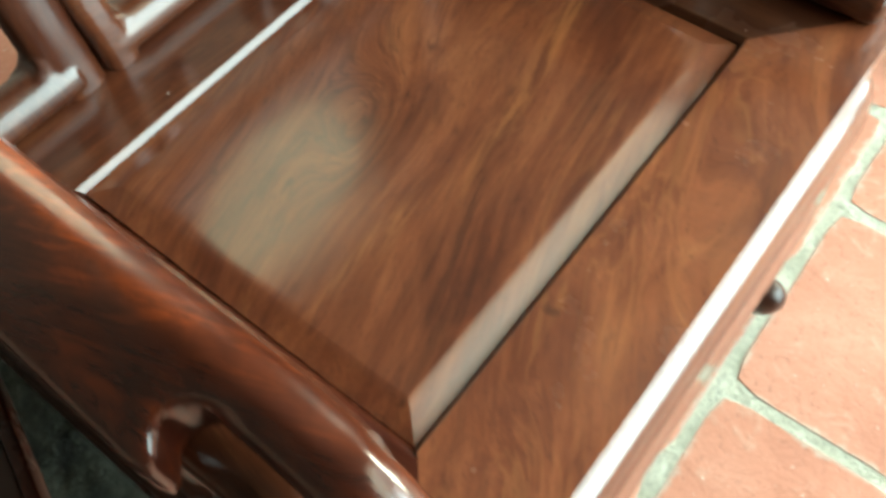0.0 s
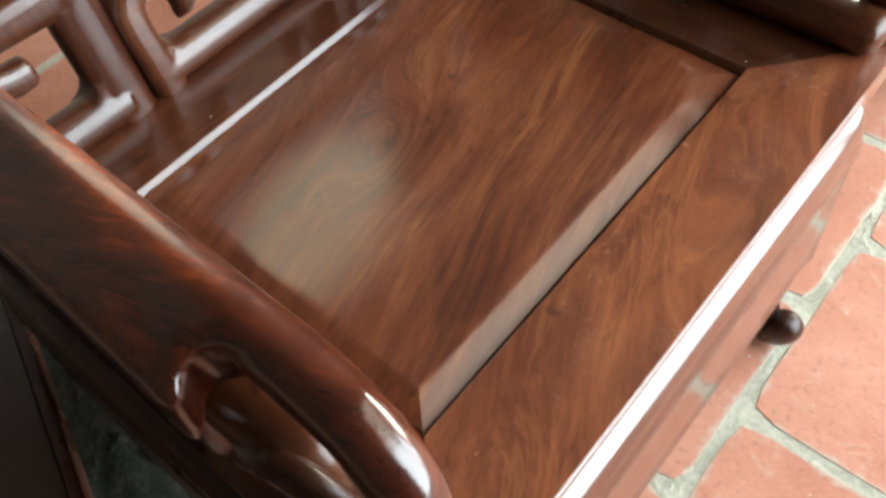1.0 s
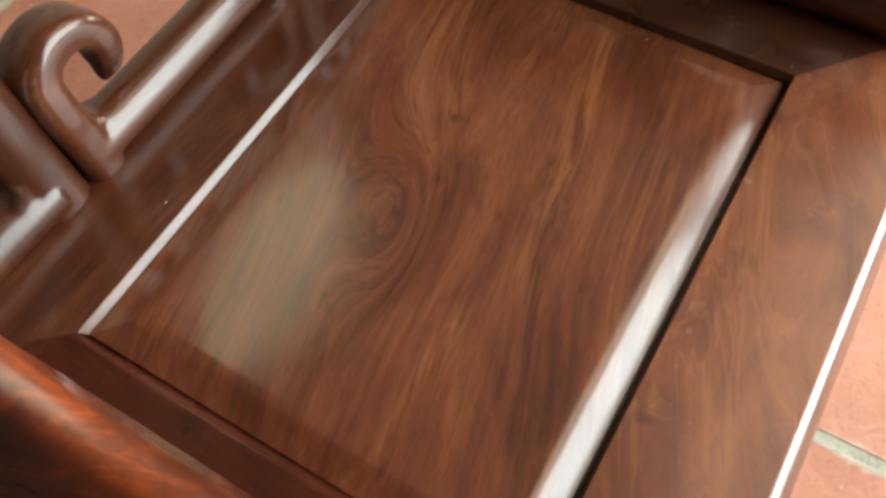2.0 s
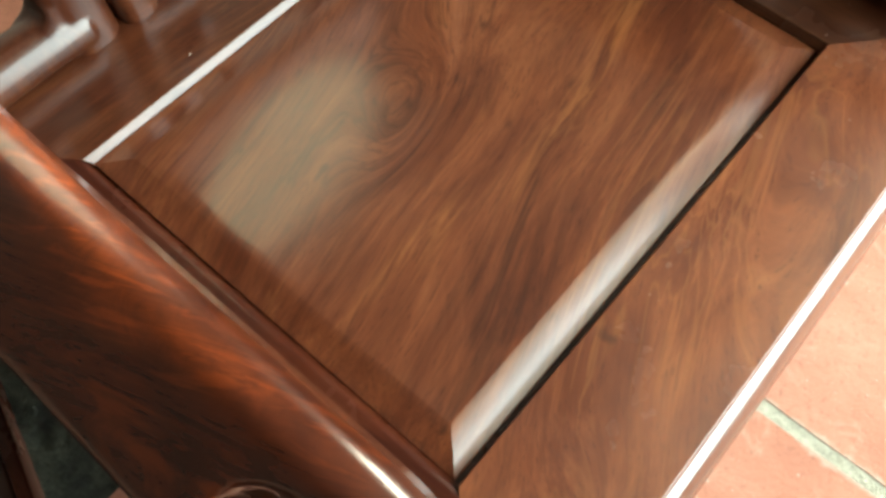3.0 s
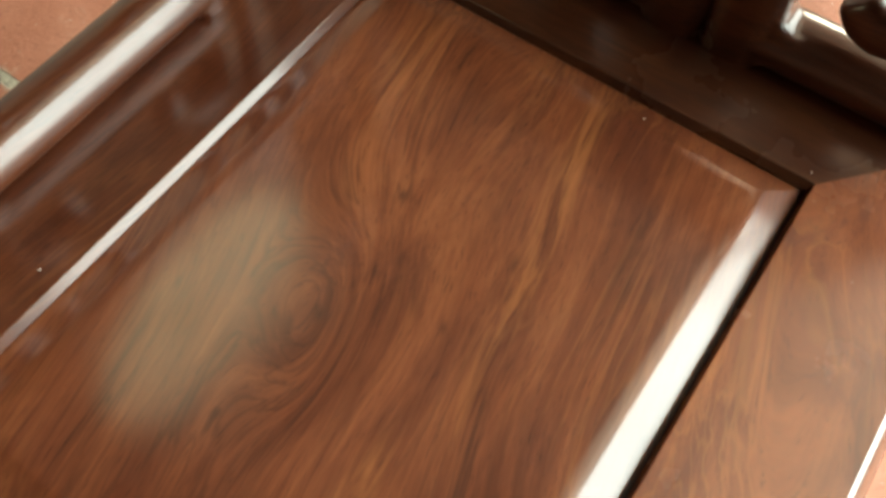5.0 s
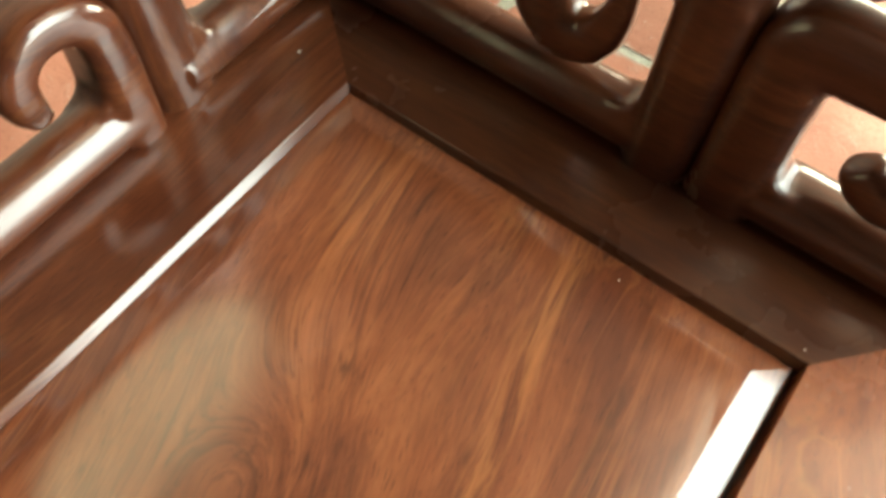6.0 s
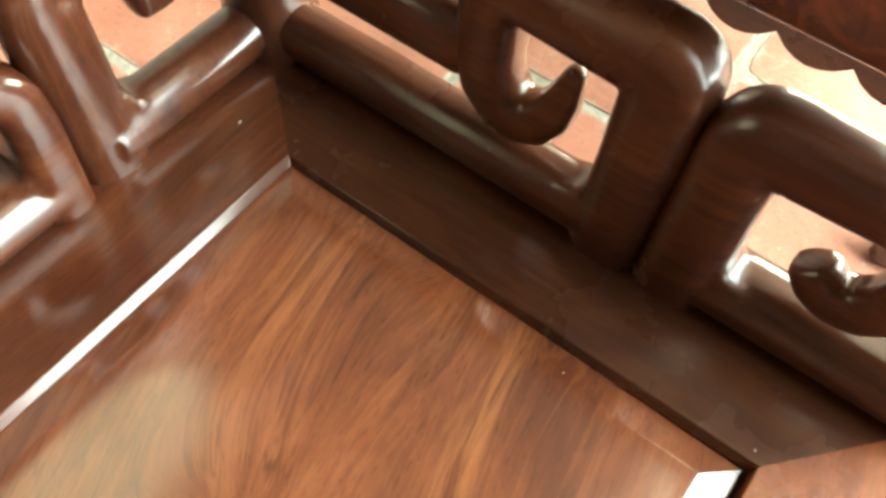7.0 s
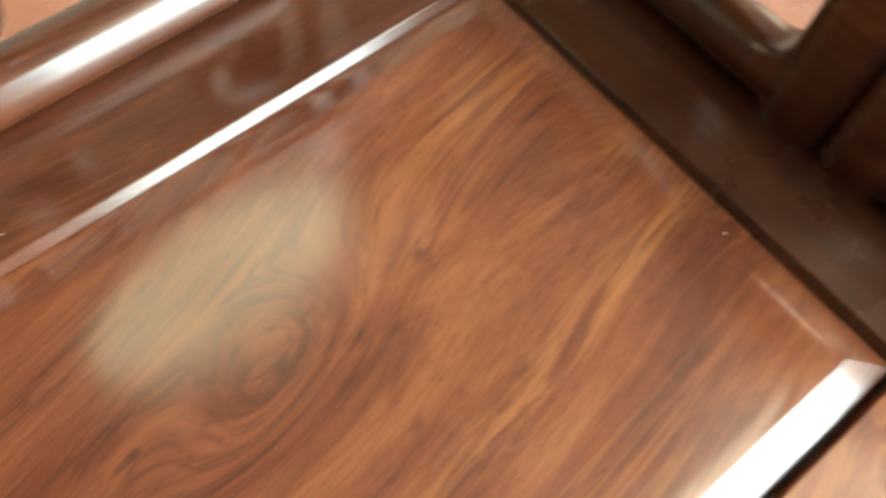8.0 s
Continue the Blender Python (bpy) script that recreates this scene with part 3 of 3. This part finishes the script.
def back(chair):
    for x in (-0.0745, 0.4665):
        bm = bmesh.new()
        sweep(bm, [(x, 0.383, 0.40), (x, 0.383, 0.445), (x, 0.384, 0.458), (x, 0.386, 0.475), (x, 0.388, 0.50), (x, 0.392, 0.62), (x, 0.402, 0.80), (x, 0.415, 0.965)], (0, 1, 0), 0.024, 0.025, 2.7, 20,
              [1.25, 1.25, 1.17, 1.04, 0.97, 0.92, 0.85, 0.8])
        part("back_post", bm, WOOD_Z, chair)
    # the fretwork leans back a little with the backrest
    lay = lambda p, q, d: (p, 0.386 + d + 0.13 * max(0.0, q - 0.456), q - 0.09 * max(0.0, q - 0.456))
    for m in (lambda x: x, flip):
        bm = bmesh.new()
        flow(bm, lambda p, q, d: lay(m(p), q, d), (0, 1, 0), [(0.0628, 0.424), (0.0628, 0.568, 0.010), (-0.0330, 0.568, 0.012), (-0.0340, 0.549), (-0.0290, 0.5360), (-0.0180, 0.5280), (-0.0030, 0.5240), (0.0110, 0.5238)],
             0.0222, 0.0202, [(0.0, 1.0), (0.42, 1.0), (0.52, 0.84), (0.70, 0.74), (0.88, 0.64), (1.0, 0.56)], 2.5)
        sweep(bm, [(m(-0.062), 0.3855, 0.4555), (m(0.0), 0.3855, 0.4555), (m(0.062), 0.3855, 0.4555)], (0, 0, 1), 0.0193, 0.0182, 2.0, 24, None, (0.3, 0.1))
        fillet(bm, lambda p, q, d: lay(m(p), q, d), 0.0420, 0.4720, -1)
        carve(part("fret_loop", bm, WOOD_Z, chair), 0.0017, 10)
    # the lower rail, which turns up into a claw at both ends
    bm = bmesh.new()
    for m in (lambda x: x, flip):
        bend = [(0.1225 + 0.0265 * math.cos(radians(w)), 0.5155 + 0.0245 * math.sin(radians(w))) for w in range(165, -1, -15)]
        flow(bm, lambda p, q, d: lay(m(p), q, d), (0, 1, 0), [(0.1000, 0.424), (0.0985, 0.470), (0.0962, 0.502)] + bend + [(0.1480, 0.5060), (0.1445, 0.4950), (0.1370, 0.4850)],
             0.0146, 0.0204, [(0.0, 1.0), (0.45, 1.0), (0.65, 0.88), (0.86, 0.82), (0.94, 0.58), (1.0, 0.16)], 3.6)
        fillet(bm, lambda p, q, d: lay(m(p), q, d), 0.1120, 0.4720, 1)
    sweep(bm, [(0.100, 0.3855, 0.4555), (MID, 0.3855, 0.4555), (flip(0.100), 0.3855, 0.4555)], (0, 0, 1), 0.0193, 0.0182, 2.0, 24, None, (0.1, 0.1))
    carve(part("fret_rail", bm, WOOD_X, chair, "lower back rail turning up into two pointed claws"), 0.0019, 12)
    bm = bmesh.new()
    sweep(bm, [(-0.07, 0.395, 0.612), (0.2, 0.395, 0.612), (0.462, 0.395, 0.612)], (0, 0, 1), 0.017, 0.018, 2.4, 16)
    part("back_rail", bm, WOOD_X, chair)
    # a square frame pierced by a round opening that holds a marble disc
    bm = bmesh.new()
    cz, hole, half, count = 0.772, 0.133, 0.146, 64
    rings = []
    for y, out, inn in ((0.386, half - 0.004, hole + 0.004), (0.390, half, hole), (0.408, half, hole), (0.412, half - 0.004, hole + 0.004)):
        outer, inner = [], []
        for k in range(count):
            w = 2 * math.pi * (k + 0.5) / count
            c, d = math.cos(w), math.sin(w)
            reach = out / max(abs(c), abs(d))
            outer.append(bm.verts.new((MID + c * reach, y, cz + d * reach)))
            inner.append(bm.verts.new((MID + c * inn, y, cz + d * inn)))
        rings.append((outer, inner))
    for k in range(count):
        n = (k + 1) % count
        for (a, b), (c, d) in zip(rings, rings[1:]):
            bm.faces.new((a[k], a[n], c[n], c[k]))
            bm.faces.new((b[n], b[k], d[k], d[n]))
        for a, b in (rings[0], rings[-1]):
            bm.faces.new((a[k], a[n], b[n], b[k]))
    frame_ob = part("back_frame", bm, WOOD_Z, chair)
    bm = bmesh.new()
    bmesh.ops.create_cone(bm, cap_ends=True, segments=64, radius1=hole + 0.001, radius2=hole + 0.001, depth=0.014)
    bm.transform(Matrix.Translation((MID, 0.3985, cz)) @ pose(0, 0, 0, 90))
    part("back_panel", bm, STONE, frame_ob, "round pale marble disc set into the backrest")
    bm = bmesh.new()
    crest = [(-0.075, 0.415, 0.955), (0.0, 0.412, 0.95), (0.12, 0.408, 0.965), (0.196, 0.405, 0.975), (0.272, 0.408, 0.965), (0.392, 0.412, 0.95), (0.467, 0.415, 0.955)]
    sweep(bm, crest, (0, 1, 0), 0.024, 0.017, 2.6, 16)
    part("crest_rail", bm, WOOD_X, chair)


def armchair():
    chair = thing("armchair", "polished red-brown rosewood armchair with scrolled fretwork arms and panelled seat", "armchair", (MID, 0.15, 0.0))
    part("seat_panel", raised_panel(bmesh.new()), WOOD_PANEL, chair, "raised seat panel with swirling grain and bevelled margins", crease=14)
    a, b, c, d = (XL, YF), (XR, YF), (XR, YB), (XL, YB)
    p, q, r, t = (0.0, 0.0), (W, 0.0), (W, D), (0.0, D)
    part("seat_board", seat_board((a, b, q, p), 0.0012, 0.009), WOOD_FRONT, chair, "broad front seat board with flame grain", smooth=False)
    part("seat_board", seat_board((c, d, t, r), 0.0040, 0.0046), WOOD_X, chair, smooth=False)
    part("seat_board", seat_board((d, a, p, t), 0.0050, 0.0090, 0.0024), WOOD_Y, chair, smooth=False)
    part("seat_board", seat_board((b, c, r, q), 0.0026, 0.0062), WOOD_SIDE_SHADED, chair, smooth=False)
    bm = box(bmesh.new(), (-0.01, -0.01, SEAT - 0.03), (W + 0.01, D + 0.01, SEAT - 0.0165))
    part("seat_underboard", bm, WOOD_SHADED, chair)
    front_apron(chair)
    side_apron(chair, XL, -1)
    side_apron(chair, XR, 1)
    part("back_apron", box(bmesh.new(), (XL + 0.03, YB - 0.03, 0.285), (XR - 0.03, YB - 0.01, 0.407), 0.004), WOOD_SHADED, chair)
    for x, fx in ((-0.064, -1), (0.456, 1)):
        leg(chair, x, -0.062, fx, -1)
        leg(chair, x, 0.385, fx, 1)
    arm(chair, 1, "broad rounded handrail of dark rosewood")
    arm(chair, -1, "broad rounded handrail with flame grain and a painted glow along its crest")
    back(chair)
    return chair


armchair()


# ---- neighbours of the chair ----


def side_table():
    table = thing("side_table", "dark rosewood low table with a scalloped apron beside the armchair", "table", (1.25, 0.1, 0.0))
    x0, x1, y0, y1 = 0.90, 1.55, -0.16, 0.62
    part("tabletop", box(bmesh.new(), (x0, y0, 0.42), (x1, y1, 0.45), 0.008, 3), WOOD_SHADED, table)
    for axis in (0, 1):
        for at in ((x0 + 0.035, x1 - 0.055) if axis == 0 else (y0 + 0.035, y1 - 0.055)):
            lo, hi = (y0 + 0.05, y1 - 0.05) if axis == 0 else (x0 + 0.05, x1 - 0.05)
            count = 8
            line = [(lo, 0.42)]
            for k in range(count * 6 + 1):
                f = k / (count * 6)
                line.append((lo + (hi - lo) * f, 0.225 + 0.022 * abs(math.sin(math.pi * f * count)) ** 0.8 * -1 + 0.02))
            line.append((hi, 0.42))
            bm = bmesh.new()
            if axis == 0:
                extrude_profile(bm, line, (at, 0, 0), (0, 1, 0), (0, 0, 1), (1, 0, 0), 0.02)
            else:
                extrude_profile(bm, line, (0, at, 0), (1, 0, 0), (0, 0, 1), (0, 1, 0), 0.02)
            part("apron", bm, WOOD_SHADED, table, smooth=False)
    for x in (x0 + 0.065, x1 - 0.045):
        for y in (y0 + 0.065, y1 - 0.045):
            bm = bmesh.new()
            sweep(bm, [(x, y, 0.425), (x, y, 0.2), (x, y, 0.012)], (0, 1, 0), 0.024, 0.024, 3.2, 16, caps=(0.1, 0.4))
            part("leg", bm, WOOD_SHADED, table)


def bench():
    ob = thing("bench", "wooden bench coloured dark for shade, with a paler lit front edge", "bench", (-0.45, 0.35, 0.0))
    turn = Matrix.Translation((-0.148, 0.337, 0)) @ pose(0, 0, 0, 0, 0, -18.2)

    def board(name, lo, hi, mat, bevel, label=""):
        bm = box(bmesh.new(), lo, hi, bevel, 2)
        bm.transform(turn)
        part(name, bm, mat, ob, label)

    board("seat", (-0.40, -0.75, 0.275), (0.0, 0.75, 0.30), WOOD_BENCH, 0.003)
    # Paler wood draws the highlight on the bench's top edge.
    board("edge_strip", (0.0005, -0.75, 0.278), (0.012, 0.75, 0.303), WOOD_Y, 0.003, "edge strip in paler wood for its highlight")
    for y in (-0.68, 0.64):
        board("leg", (-0.38, y, 0.0), (-0.34, y + 0.04, 0.275), WOOD_BENCH, 0.004)
        board("leg", (-0.06, y, 0.0), (-0.02, y + 0.04, 0.275), WOOD_BENCH, 0.004)


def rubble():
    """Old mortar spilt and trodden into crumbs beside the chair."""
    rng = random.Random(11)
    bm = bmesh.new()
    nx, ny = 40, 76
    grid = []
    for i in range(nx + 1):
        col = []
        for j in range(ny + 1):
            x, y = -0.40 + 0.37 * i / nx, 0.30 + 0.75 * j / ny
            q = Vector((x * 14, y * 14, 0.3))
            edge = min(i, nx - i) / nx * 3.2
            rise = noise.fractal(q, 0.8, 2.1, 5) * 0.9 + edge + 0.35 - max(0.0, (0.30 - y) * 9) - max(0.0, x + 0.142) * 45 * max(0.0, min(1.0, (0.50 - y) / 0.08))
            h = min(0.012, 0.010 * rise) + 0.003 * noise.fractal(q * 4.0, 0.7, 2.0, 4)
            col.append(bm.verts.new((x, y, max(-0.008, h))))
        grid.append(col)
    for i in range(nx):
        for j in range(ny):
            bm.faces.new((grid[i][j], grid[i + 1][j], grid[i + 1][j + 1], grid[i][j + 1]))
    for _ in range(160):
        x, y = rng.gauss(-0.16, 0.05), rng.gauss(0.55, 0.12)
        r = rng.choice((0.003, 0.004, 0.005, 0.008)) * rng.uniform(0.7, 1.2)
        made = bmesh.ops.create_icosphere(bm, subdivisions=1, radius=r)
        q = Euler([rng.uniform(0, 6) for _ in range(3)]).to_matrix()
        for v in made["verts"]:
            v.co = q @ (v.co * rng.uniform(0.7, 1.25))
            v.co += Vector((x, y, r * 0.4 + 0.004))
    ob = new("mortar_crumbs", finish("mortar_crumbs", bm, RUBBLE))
    tagged(ob, "grey-green mortar crumbs spilt on the floor tiles, darkened for shade", "rubble", kind="stuff")


def specks():
    """Tiny white flecks of dust and putty on the seat."""
    spots = ((0.395, 0.346, 0.0008), (0.4005, 0.0035, 0.0005), (0.097, 0.320, 0.0005), (0.377, 0.102, 0.0004))
    for x, y, r in spots:
        bm = bmesh.new()
        bmesh.ops.create_icosphere(bm, subdivisions=1, radius=r)
        for v in bm.verts:
            v.co = Vector((v.co.x * 1.7, v.co.y, v.co.z * 0.5))
        ob = new("dust_speck", finish("dust_speck", bm, CHALK))
        ob.location = (x, y, SEAT + r * 0.35)
        tagged(ob, "tiny white speck of dust on the polished seat", "dust", group="specks on the seat")


specks()
side_table()
bench()
rubble()
floor()
